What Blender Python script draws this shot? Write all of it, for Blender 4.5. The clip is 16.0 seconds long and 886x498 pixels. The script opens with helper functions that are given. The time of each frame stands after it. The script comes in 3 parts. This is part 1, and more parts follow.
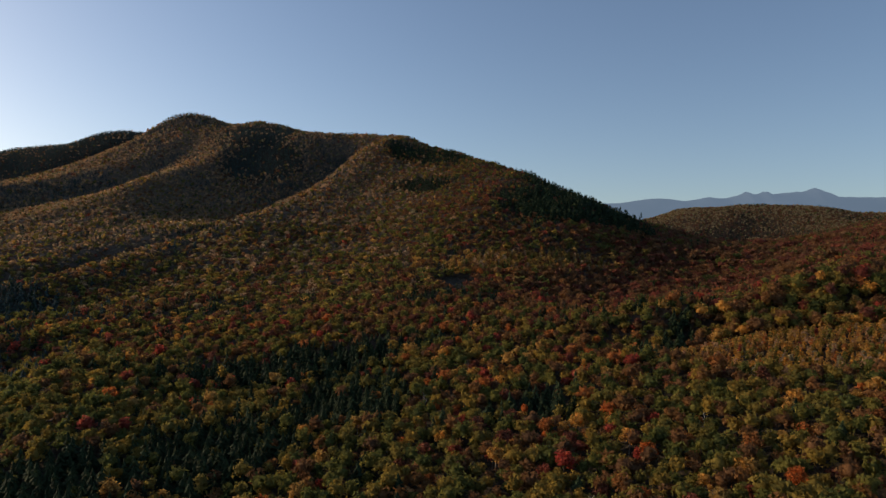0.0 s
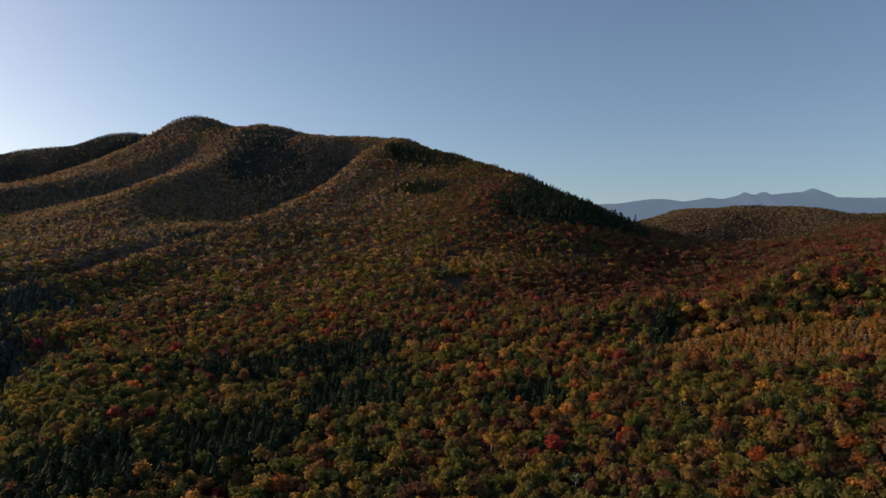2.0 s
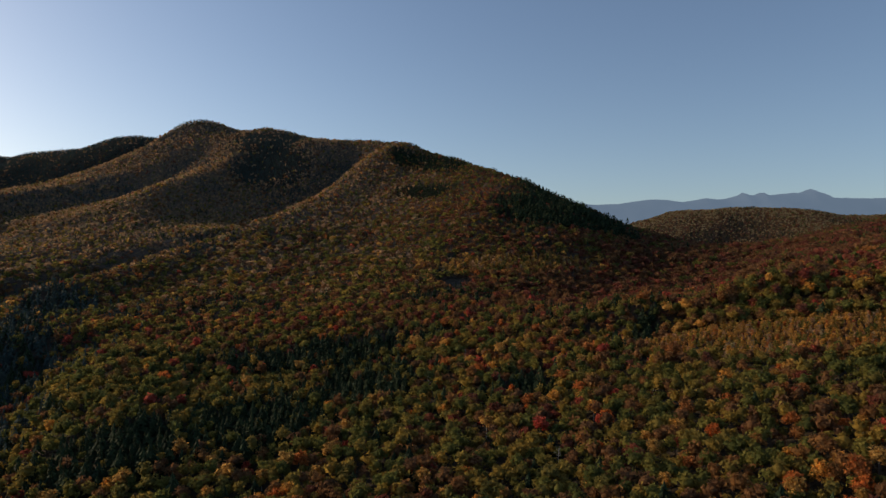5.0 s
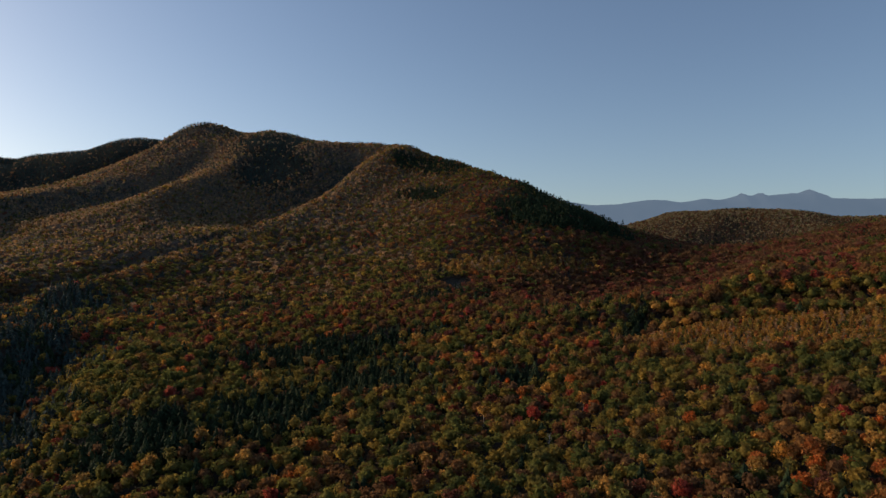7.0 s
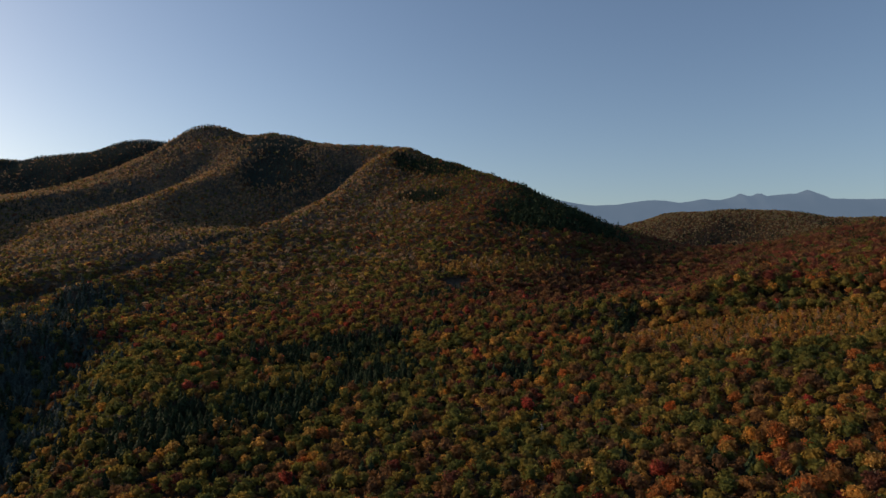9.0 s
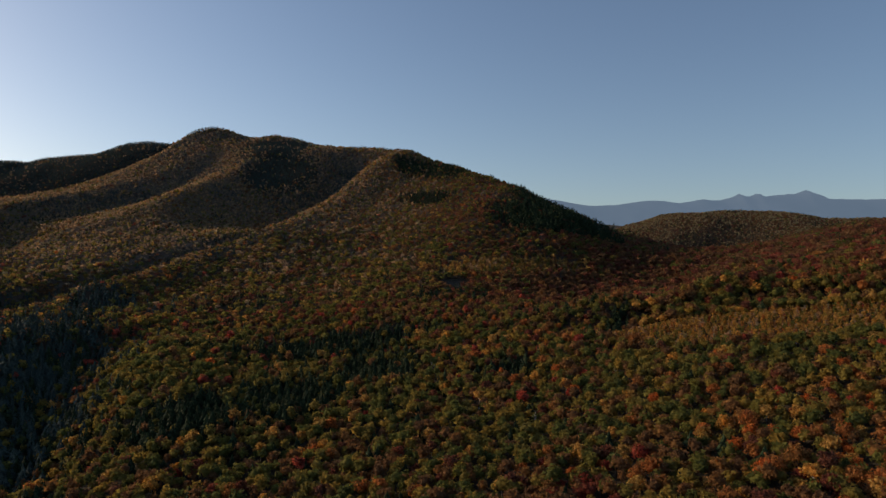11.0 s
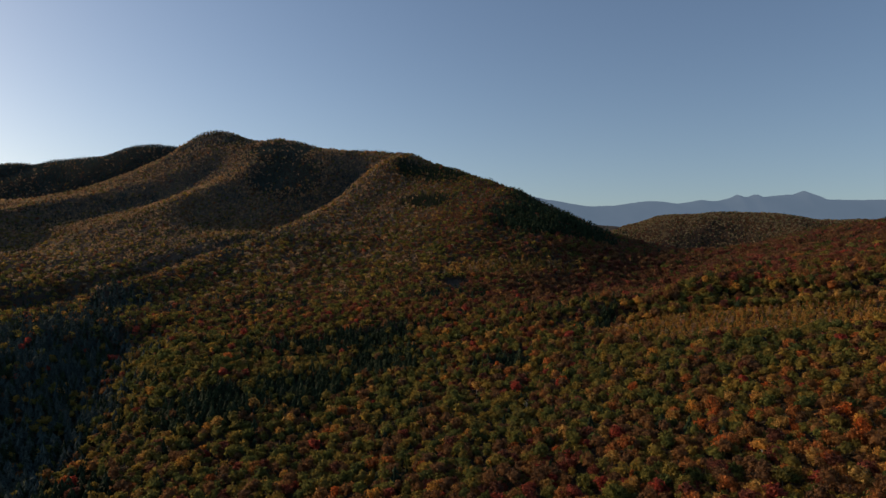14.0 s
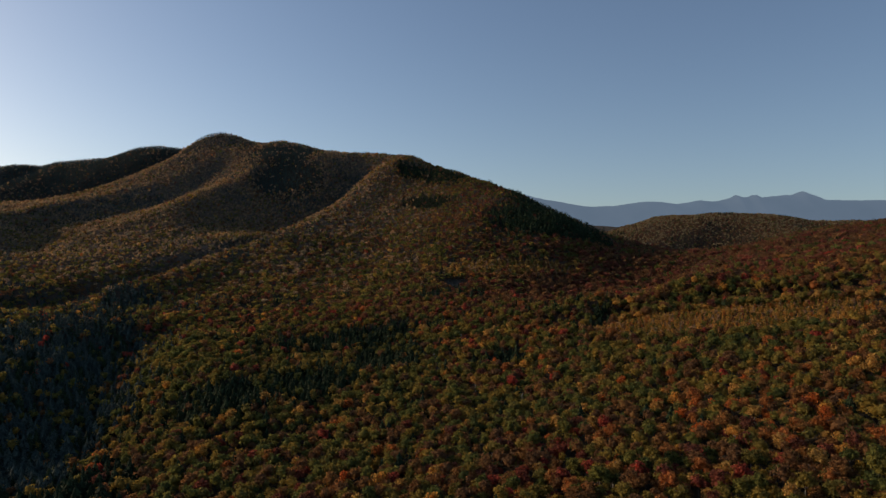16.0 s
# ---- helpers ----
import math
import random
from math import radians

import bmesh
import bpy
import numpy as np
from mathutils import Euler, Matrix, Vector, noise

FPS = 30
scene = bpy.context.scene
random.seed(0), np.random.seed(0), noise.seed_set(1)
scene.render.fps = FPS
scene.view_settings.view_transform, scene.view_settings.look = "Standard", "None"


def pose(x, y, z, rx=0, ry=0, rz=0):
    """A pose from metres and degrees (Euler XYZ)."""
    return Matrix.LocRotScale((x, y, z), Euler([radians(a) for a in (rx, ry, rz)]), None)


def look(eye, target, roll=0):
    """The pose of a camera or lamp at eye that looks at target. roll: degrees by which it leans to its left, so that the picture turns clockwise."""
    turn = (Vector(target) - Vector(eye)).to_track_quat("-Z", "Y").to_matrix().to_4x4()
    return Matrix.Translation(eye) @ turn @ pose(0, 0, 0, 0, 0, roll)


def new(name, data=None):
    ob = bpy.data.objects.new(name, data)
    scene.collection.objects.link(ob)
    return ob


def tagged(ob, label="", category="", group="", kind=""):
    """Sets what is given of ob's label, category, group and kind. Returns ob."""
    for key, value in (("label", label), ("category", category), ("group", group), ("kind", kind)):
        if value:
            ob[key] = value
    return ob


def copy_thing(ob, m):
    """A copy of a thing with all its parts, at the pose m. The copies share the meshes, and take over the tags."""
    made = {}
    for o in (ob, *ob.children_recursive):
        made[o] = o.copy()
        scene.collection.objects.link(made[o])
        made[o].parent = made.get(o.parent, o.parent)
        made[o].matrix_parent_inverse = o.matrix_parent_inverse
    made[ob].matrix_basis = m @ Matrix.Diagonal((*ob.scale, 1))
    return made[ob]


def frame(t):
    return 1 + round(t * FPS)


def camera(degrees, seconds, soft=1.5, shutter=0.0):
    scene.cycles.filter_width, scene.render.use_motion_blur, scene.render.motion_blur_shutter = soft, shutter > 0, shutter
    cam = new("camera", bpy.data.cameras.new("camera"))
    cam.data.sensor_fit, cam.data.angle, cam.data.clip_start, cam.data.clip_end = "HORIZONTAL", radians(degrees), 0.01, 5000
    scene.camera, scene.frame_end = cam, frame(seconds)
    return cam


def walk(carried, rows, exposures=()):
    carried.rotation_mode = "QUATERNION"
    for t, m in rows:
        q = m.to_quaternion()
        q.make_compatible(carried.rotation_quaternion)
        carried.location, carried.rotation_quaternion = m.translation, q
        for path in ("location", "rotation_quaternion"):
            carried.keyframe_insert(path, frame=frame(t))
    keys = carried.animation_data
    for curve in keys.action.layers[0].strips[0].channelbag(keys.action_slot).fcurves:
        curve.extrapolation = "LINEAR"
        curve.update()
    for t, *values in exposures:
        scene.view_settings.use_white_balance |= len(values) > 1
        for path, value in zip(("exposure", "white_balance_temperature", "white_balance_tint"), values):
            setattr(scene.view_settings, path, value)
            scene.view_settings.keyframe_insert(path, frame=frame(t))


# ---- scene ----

# ------------------------------------------------------------------ camera
cam = camera(70.0, 16.0, soft=1.45)
EYE = Vector((0.0, 0.0, 100.0))          # first eye, above the valley floor's zero
TILT = -2.096                             # the lens looks slightly down all along
BACK = Vector((-1.84, -164.7, 15.9))      # straight, even flight backwards and up
walk(cam, [(t, pose(*(EYE + BACK * (t / 16.0)), 90 + TILT, 0, 0)) for t in [0.5 * k for k in range(33)]],
     exposures=((0.0, 0.32, 7350, 14.5), (8.0, 0.22, 7350, 14.5), (16.0, 0.13, 7350, 14.5)))

# ------------------------------------------------------------------ light
SUN_AZ, SUN_EL = 70.0, 16.0               # degrees to the left of the view's axis, and up
world = bpy.data.worlds.new("sky")
scene.world = world
world.use_nodes = True
wn = world.node_tree
sky = wn.nodes.new("ShaderNodeTexSky")
sky.sky_type = "NISHITA"
sky.sun_disc = False
sky.sun_elevation = radians(SUN_EL)
sky.sun_rotation = radians(-SUN_AZ)
sky.altitude = 500
sky.air_density, sky.dust_density, sky.ozone_density = 1.0, 1.7, 3.0
wn.nodes["Background"].inputs["Strength"].default_value = 0.122
compass = wn.nodes.new("ShaderNodeTexCoord")
raised = wn.nodes.new("ShaderNodeVectorMath")                # the eye is high above the horizon's thickest air
raised.operation = "ADD"
raised.inputs[1].default_value = (0, 0, 0.065)
wn.links.new(compass.outputs["Generated"], raised.inputs[0])
wn.links.new(raised.outputs[0], sky.inputs["Vector"])
wn.links.new(sky.outputs["Color"], wn.nodes["Background"].inputs["Color"])

sun = new("sun", bpy.data.lights.new("sun", "SUN"))
sun.data.energy, sun.data.angle, sun.data.color = 2.35, radians(0.6), (1.0, 0.80, 0.56)
sun.matrix_world = look((-math.sin(radians(SUN_AZ)) * math.cos(radians(SUN_EL)) * 1000,
                         math.cos(radians(SUN_AZ)) * math.cos(radians(SUN_EL)) * 1000,
                         math.sin(radians(SUN_EL)) * 1000), (0, 0, 0))

# ------------------------------------------------------------------ terrain
rng = np.random.default_rng(7)
LATTICE = rng.random((256, 256))


def value_noise(x, y):
    """Smooth noise from 0 to 1 with cells one unit wide."""
    xi, yi = np.floor(x).astype(int), np.floor(y).astype(int)
    u, v = x - xi, y - yi
    u, v = u * u * (3 - 2 * u), v * v * (3 - 2 * v)
    a, b = LATTICE[xi % 256, yi % 256], LATTICE[(xi + 1) % 256, yi % 256]
    c, d = LATTICE[xi % 256, (yi + 1) % 256], LATTICE[(xi + 1) % 256, (yi + 1) % 256]
    return (a * (1 - u) + b * u) * (1 - v) + (c * (1 - u) + d * u) * v


def fbm(x, y, octaves=4):
    total, norm, amp = 0.0, 0.0, 1.0
    for k in range(octaves):
        total = total + amp * value_noise(x * 2 ** k + 17.3 * k, y * 2 ** k + 9.1 * k)
        norm, amp = norm + amp, amp * 0.5
    return total / norm


def hill(x, y, cx, cy, height, sx, sy, turn):
    a = radians(turn)
    u, v = (x - cx) * math.cos(a) + (y - cy) * math.sin(a), (y - cy) * math.cos(a) - (x - cx) * math.sin(a)
    return height * np.exp(-0.5 * ((u / sx) ** 2 + (v / sy) ** 2))


def trough(x, y, nodes, width, depth):
    """A gully (or, with a negative depth, a rib) along a line of plan points."""
    best = np.full(np.shape(x), 1e9)
    for (ax, ay), (bx, by) in zip(nodes, nodes[1:]):
        dx, dy = bx - ax, by - ay
        t = np.clip(((x - ax) * dx + (y - ay) * dy) / (dx * dx + dy * dy), 0, 1)
        best = np.minimum(best, (x - ax - t * dx) ** 2 + (y - ay - t * dy) ** 2)
    return -depth * np.exp(-0.5 * best / width ** 2)


SPUR = ((-72, 1085), (-105, 1005), (-140, 910), (-170, 830), (-205, 770), (-235, 715), (-285, 680), (-300, 615), (-310, 550), (-330, 480))
SIDE_SPUR = ((-362, 1110), (-375, 1060), (-400, 980), (-425, 915))
RAVINE = ((-165, 1060), (-182, 1000), (-210, 890), (-252, 750), (-300, 668), (-332, 600), (-362, 520), (-392, 440))
FLANK = (                                   # spurs (negative depth) and gullies of the mountain's flank: line, width, depth
    (RAVINE, 23, 17), (SPUR, 25, -13), (SIDE_SPUR, 32, -24),
    (((-168, 1050), (-198, 1000), (-226, 930), (-262, 850)), 44, 20),
    (((-470, 1120), (-520, 980), (-580, 880), (-640, 810)), 32, 15),
    (((-640, 1340), (-760, 1250), (-890, 1160), (-1020, 1090)), 65, 80),
    (((-246, 765), (-300, 668), (-332, 600), (-362, 520)), 19, 9),
    (((-450, 850), (-490, 780), (-530, 730)), 34, -7),
    (((-318, 1030), (-335, 960), (-345, 880)), 40, 6),
    (((320, 800), (350, 940), (430, 1090), (560, 1190)), 58, 32),
)
KNOBS = (                                   # knobs and dips of the crest
    (((-562, 1312), (-530, 1302)), 36, -20),
    (((-440, 1255), (-400, 1250)), 30, 6),
    (((-660, 1400), (-640, 1370)), 35, 8),
    (((-785, 1495), (-760, 1500)), 38, -9),
    (((-890, 1482), (-870, 1490)), 28, 6),
    (((-1020, 1515), (-1000, 1515)), 28, -6),
    (((-568, 1248), (-548, 1262)), 22, -9),
    (((-365, 1252), (-325, 1232)), 30, -11),
    (((-245, 1188), (-205, 1186)), 26, 5),
    (((-85, 1072), (-72, 1065)), 26, 7),
    (((-6, 1055), (12, 980)), 24, -8),
    (((-1043, 1440), (-1050, 1500)), 15, 7),
    (((-1105, 1450), (-1125, 1500)), 36, -9),
)
VALLEY = (                                  # hollows and low rises of the valley
    (((95, 306), (160, 304), (215, 284), (265, 244)), 13, 12),
    (((120, 335), (160, 325), (190, 330), (255, 420)), 24, -12),
    (((-208, 165), (-218, 210), (-236, 285), (-252, 325)), 30, 17),
    (((-110, 190), (-145, 225), (-178, 262), (-196, 320)), 22, -7),
    (((-70, 300), (-110, 310)), 28, 8),
    (((150, 335), (192, 361), (235, 390)), 10, 8),
    (((95, 288), (160, 296), (205, 272), (250, 225)), 16, -3),
)


def ground_height(x, y):
    x, y = np.asarray(x, float), np.asarray(y, float)
    z = -40.5 + 0.0188 * np.clip(x, -1500, 1300) +0.0294 * np.clip(y, -600, 1900)
    z = z + hill(x, y, -721, 1465, 416, 269, 373, 78)
    z = z + hill(x, y, -10, 1018, 187, 164, 368, 21)
    z = z + hill(x, y, -1595, 1170, 320, 402, 755, 69)
    z = z + hill(x, y, 637, 1522, 121, 311, 270, 153)
    z = z + hill(x, y, 663, 537, 90, 229, 914, 146)
    z = z + hill(x, y, -798, 1349, -209, 521, 217, 19)
    z = z + hill(x, y, 192, 510, -59, 120, 96, 38)
    z = z + hill(x, y, -246, 732, 37, 167, 118, 151)
    z = z + hill(x, y, -1609, 24, 203, 579, 839, 24)
    z = z + hill(x, y, 542, 858, 27, 150, 110, 71)
    z = z + hill(x, y, -467, 1314, 104, 277, 152, 136)
    z = z + hill(x, y, -1682, 1998, 176, 167, 289, 2)
    z = z + hill(x, y, -6, 419, 24, 517, 129, 23)
    z = z + hill(x, y, 1290, 584, 138, 211, 339, 146)
    z = z + hill(x, y, 598, -700, 138, 265, 803, 172)
    z = z + hill(x, y, -379, 1971, 93, 588, 89, 1)
    z = z + hill(x, y, -1033, 602, -69, 858, 188, 79)
    z = z + hill(x, y, -33, 845, -27, 95, 255, 173)
    z = z + hill(x, y, 544, 2246, 115, 815, 83, 170)
    z = z + hill(x, y, 332, 1517, -22, 191, 129, 81)
    z = z + hill(x, y, -619, 1467, -19, 168, 70, 59)
    z = z + hill(x, y, -1395, 609, -101, 189, 367, 178)
    z = z + hill(x, y, -575, 715, -28, 70, 70, 0)
    z = z + hill(x, y, -340, 785, -14, 52, 70, 0)
    z = z + hill(x, y, -372, 940, 9, 40, 45, 0)
    z = z + hill(x, y, -388, 1090, -13, 40, 50, 0)
    z = z + hill(x, y, -180, 372, -9, 50, 40, 0)
    for nodes, width, depth in FLANK + KNOBS + VALLEY:
        z = z + trough(x, y, nodes, width, depth)
    z = z + 7 * (fbm(x / 130, y / 130 + 40, 4) - 0.5)
    steep = np.clip((y - 480) / 300, 0, 1)                                 # side spurs that run down the flank
    z = z + 17 * steep * (fbm((x * 0.8 - y * 0.35) / 75 + 11, (x * 0.35 + y * 0.8) / 240, 3) - 0.5)
    r = np.hypot(x, y - 500)
    far = np.clip((r - 1500) / 900, 0, 1)
    far = far * far * (3 - 2 * far)
    return z * (1 - far) + far * (40 + 25 * fbm(x / 500, y / 500, 3))


# ------------------------------------------------------------------ materials
def material(name):
    m = bpy.data.materials.new(name)
    m.use_nodes = True
    return m, m.node_tree, m.node_tree.nodes["Principled BSDF"]


def ramp_node(nt, colours):
    r = nt.nodes.new("ShaderNodeValToRGB")
    e = r.color_ramp.elements
    while len(e) < len(colours):
        e.new(0.5)
    for k, c in enumerate(colours):
        e[k].position = k / (len(colours) - 1)
        e[k].color = (*c, 1)
    return r


def math_node(nt, op, a, b=None):
    n = nt.nodes.new("ShaderNodeMath")
    n.operation = op
    for k, v in enumerate((a, b)):
        if v is None:
            continue
        if isinstance(v, (int, float)):
            n.inputs[k].default_value = v
        else:
            nt.links.new(v, n.inputs[k])
    return n.outputs[0]


def noise_node(nt, scale, detail=4, rough=0.6):
    tc = nt.nodes.new("ShaderNodeTexCoord")
    n = nt.nodes.new("ShaderNodeTexNoise")
    n.inputs["Scale"].default_value, n.inputs["Detail"].default_value, n.inputs["Roughness"].default_value = scale, detail, rough
    nt.links.new(tc.outputs["Object"], n.inputs["Vector"])
    return n


def leaf_material(name, colours, single, through_light=0.25, rough=0.8, fleck=0.5, tufts=2.3):
    """Foliage: each tree takes its own tint from the ramp, each leaf clump strays a little from it."""
    m, nt, bsdf = material(name)
    if single:
        tint = nt.nodes.new("ShaderNodeObjectInfo").outputs["Random"]
    else:
        att = nt.nodes.new("ShaderNodeAttribute")
        att.attribute_name = "tint"
        tint = att.outputs["Fac"]
    isle = nt.nodes.new("ShaderNodeNewGeometry").outputs["Random Per Island"]
    f = math_node(nt, "ADD", tint, math_node(nt, "MULTIPLY", math_node(nt, "SUBTRACT", isle, 0.5), 0.22))
    r = ramp_node(nt, colours)
    nt.links.new(f, r.inputs[0])
    hsv = nt.nodes.new("ShaderNodeHueSaturation")
    nt.links.new(r.outputs[0], hsv.inputs["Color"])
    tuft = noise_node(nt, 1.7, 3, 0.75).outputs["Fac"]
    value = math_node(nt, "ADD", math_node(nt, "MULTIPLY", isle, fleck), math_node(nt, "MULTIPLY", tuft, tufts))
    nt.links.new(math_node(nt, "SUBTRACT", value, 0.5 * fleck + 0.5 * tufts - 1.4), hsv.inputs["Value"])
    relief = nt.nodes.new("ShaderNodeBump")
    relief.inputs["Strength"].default_value, relief.inputs["Distance"].default_value = 0.6, 0.35
    nt.links.new(tuft, relief.inputs["Height"])
    nt.links.new(relief.outputs[0], bsdf.inputs["Normal"])
    nt.links.new(hsv.outputs[0], bsdf.inputs["Base Color"])
    bsdf.inputs["Roughness"].default_value = rough
    bsdf.inputs["Specular IOR Level"].default_value = 0.12
    tr = nt.nodes.new("ShaderNodeBsdfTranslucent")
    nt.links.new(hsv.outputs[0], tr.inputs["Color"])
    mix = nt.nodes.new("ShaderNodeMixShader")
    mix.inputs[0].default_value = through_light
    nt.links.new(bsdf.outputs[0], mix.inputs[1])
    nt.links.new(tr.outputs[0], mix.inputs[2])
    nt.links.new(mix.outputs[0], nt.nodes["Material Output"].inputs["Surface"])
    return m


LEAVES = {
    "green": [(0.070, 0.080, 0.024), (0.094, 0.098, 0.026), (0.122, 0.114, 0.028), (0.155, 0.130, 0.031)],
    "olive": [(0.128, 0.108, 0.030), (0.164, 0.126, 0.031), (0.200, 0.140, 0.032), (0.240, 0.152, 0.032)],
    "gold": [(0.270, 0.165, 0.050), (0.320, 0.186, 0.054), (0.370, 0.205, 0.056), (0.440, 0.215, 0.044)],
    "orange": [(0.220, 0.110, 0.036), (0.265, 0.110, 0.036), (0.310, 0.110, 0.034), (0.390, 0.114, 0.030)],
    "red": [(0.122, 0.052, 0.034), (0.150, 0.052, 0.032), (0.186, 0.052, 0.032), (0.300, 0.056, 0.036)],
    "rust": [(0.122, 0.066, 0.033), (0.146, 0.074, 0.033), (0.168, 0.080, 0.032), (0.196, 0.096, 0.033)],
    # the bluish conifers and the pale tan have haze put into their colour
    "hazed_conifer": [(0.030, 0.047, 0.043), (0.036, 0.054, 0.047), (0.043, 0.061, 0.050), (0.051, 0.069, 0.054)],
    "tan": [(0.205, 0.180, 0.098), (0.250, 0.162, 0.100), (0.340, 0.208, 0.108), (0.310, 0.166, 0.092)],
    "conifer": [(0.013, 0.024, 0.011), (0.017, 0.029, 0.013), (0.022, 0.035, 0.015), (0.029, 0.043, 0.018)],
    "brush": [(0.072, 0.052, 0.038), (0.090, 0.062, 0.044), (0.150, 0.112, 0.082), (0.180, 0.132, 0.095)],
}
LEAF_ONE = {k: leaf_material("leaf_" + k, c, True, 0.2 if k in ("conifer", "hazed_conifer") else 0.54, fleck=1.4, tufts=2.6) for k, c in LEAVES.items()}
LEAF_MANY = {k: leaf_material("forest_" + k, c, False, 0.2 if k in ("conifer", "hazed_conifer") else 0.5) for k, c in LEAVES.items()}


def bark_material(name, dark, light):
    m, nt, bsdf = material(name)
    n = noise_node(nt, 3.0)
    r = ramp_node(nt, [dark, light])
    nt.links.new(n.outputs["Fac"], r.inputs[0])
    nt.links.new(r.outputs[0], bsdf.inputs["Base Color"])
    bsdf.inputs["Roughness"].default_value = 0.9
    b = nt.nodes.new("ShaderNodeBump")
    b.inputs["Strength"].default_value, b.inputs["Distance"].default_value = 0.6, 0.05
    nt.links.new(n.outputs["Fac"], b.inputs["Height"])
    nt.links.new(b.outputs[0], bsdf.inputs["Normal"])
    return m


BARK = bark_material("bark", (0.06, 0.05, 0.04), (0.16, 0.14, 0.12))
PALE_BARK = bark_material("pale_bark", (0.25, 0.23, 0.20), (0.55, 0.52, 0.47))


def forest_floor_material():
    """Leaf litter and undergrowth: browns, dull greens and rust in patches."""
    m, nt, bsdf = material("forest_floor")
    big, small = noise_node(nt, 0.02, 6, 0.65), noise_node(nt, 0.35, 5, 0.7)
    r1 = ramp_node(nt, [(0.020, 0.020, 0.009), (0.038, 0.027, 0.013), (0.054, 0.034, 0.015), (0.032, 0.031, 0.013)])
    r2 = ramp_node(nt, [(0.014, 0.015, 0.008), (0.032, 0.024, 0.012), (0.060, 0.040, 0.018)])
    nt.links.new(big.outputs["Fac"], r1.inputs[0])
    nt.links.new(small.outputs["Fac"], r2.inputs[0])
    mix = nt.nodes.new("ShaderNodeMix")
    mix.data_type = "RGBA"
    mix.inputs["Factor"].default_value = 0.6
    nt.links.new(r1.outputs[0], mix.inputs["A"])
    nt.links.new(r2.outputs[0], mix.inputs["B"])
    nt.links.new(mix.outputs["Result"], bsdf.inputs["Base Color"])
    bsdf.inputs["Roughness"].default_value = 0.95
    b = nt.nodes.new("ShaderNodeBump")
    b.inputs["Strength"].default_value, b.inputs["Distance"].default_value = 1.0, 1.5
    nt.links.new(small.outputs["Fac"], b.inputs["Height"])
    nt.links.new(b.outputs[0], bsdf.inputs["Normal"])
    return m


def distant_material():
    """Mountains many kilometres off; their surface glows blue to stand in for lit, hazy air."""
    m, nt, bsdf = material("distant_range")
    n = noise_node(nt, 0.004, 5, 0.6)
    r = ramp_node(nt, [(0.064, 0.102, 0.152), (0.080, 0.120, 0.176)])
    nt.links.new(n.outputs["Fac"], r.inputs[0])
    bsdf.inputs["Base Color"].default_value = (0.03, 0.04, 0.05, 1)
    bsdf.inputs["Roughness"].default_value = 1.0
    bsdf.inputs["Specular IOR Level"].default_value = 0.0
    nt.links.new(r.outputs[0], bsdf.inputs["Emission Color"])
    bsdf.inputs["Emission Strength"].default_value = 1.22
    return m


FLOOR = forest_floor_material()
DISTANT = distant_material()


# ------------------------------------------------------------------ mesh helpers
def mesh_of(name, verts, faces, mat, smooth=False):
    """A mesh from numpy arrays: points and triangles or quads."""
    verts, faces = np.asarray(verts, np.float32), np.asarray(faces, np.int32)
    me = bpy.data.meshes.new(name)
    me.vertices.add(len(verts))
    me.vertices.foreach_set("co", verts.ravel())
    me.loops.add(faces.size)
    me.loops.foreach_set("vertex_index", faces.ravel())
    me.polygons.add(len(faces))
    me.polygons.foreach_set("loop_start", np.arange(0, faces.size, faces.shape[1], dtype=np.int32))
    me.update(calc_edges=True)
    me.polygons.foreach_set("use_smooth", np.broadcast_to(np.asarray(smooth, bool), len(faces)).copy())
    me.materials.append(mat)
    return me


def sheet(name, xs, ys, heights, mat):
    nx, ny = len(xs), len(ys)
    gx, gy = np.meshgrid(xs, ys)
    verts = np.stack([gx, gy, heights(gx, gy)], -1).reshape(-1, 3)
    i = (np.arange(ny - 1)[:, None] * nx + np.arange(nx - 1)[None, :]).ravel()
    return mesh_of(name, verts, np.stack([i, i + 1, i + 1 + nx, i + nx], -1), mat, True)


def spread(inner_lo, inner_hi, step, outer_lo, outer_hi):
    """Even steps inside, growing steps outside."""
    mid = list(np.arange(inner_lo, inner_hi + 0.1, step))
    up, s = [mid[-1]], step
    while up[-1] < outer_hi:
        s *= 1.25
        up.append(min(up[-1] + s, outer_hi))
    down, s = [mid[0]], step
    while down[-1] > outer_lo:
        s *= 1.25
        down.append(max(down[-1] - s, outer_lo))
    return np.array(down[:0:-1] + mid + up[1:])


# ------------------------------------------------------------------ ground and distance
ground = new("ground", sheet("ground", spread(-1250, 1150, 12, -4900, 4900), spread(-260, 1750, 12, -4900, 4900), ground_height, FLOOR))
tagged(ground, "hilly forest floor of brown leaf litter rising to a mountain", "ground", kind="structure")


CREST = ((-1500, 330), (-400, 330), (300, 360), (620, 360), (700, 338), (950, 290), (1150, 262), (1310, 268), (1450, 290), (1560, 306), (1690, 300), (1800, 284),
         (1900, 300), (1980, 312), (2130, 306), (2230, 336), (2262, 356), (2300, 338), (2345, 340), (2400, 360), (2450, 334), (2600, 348),
         (2690, 356), (2780, 384), (2840, 360), (2940, 318), (3100, 312), (3400, 316), (3900, 300), (4700, 340))


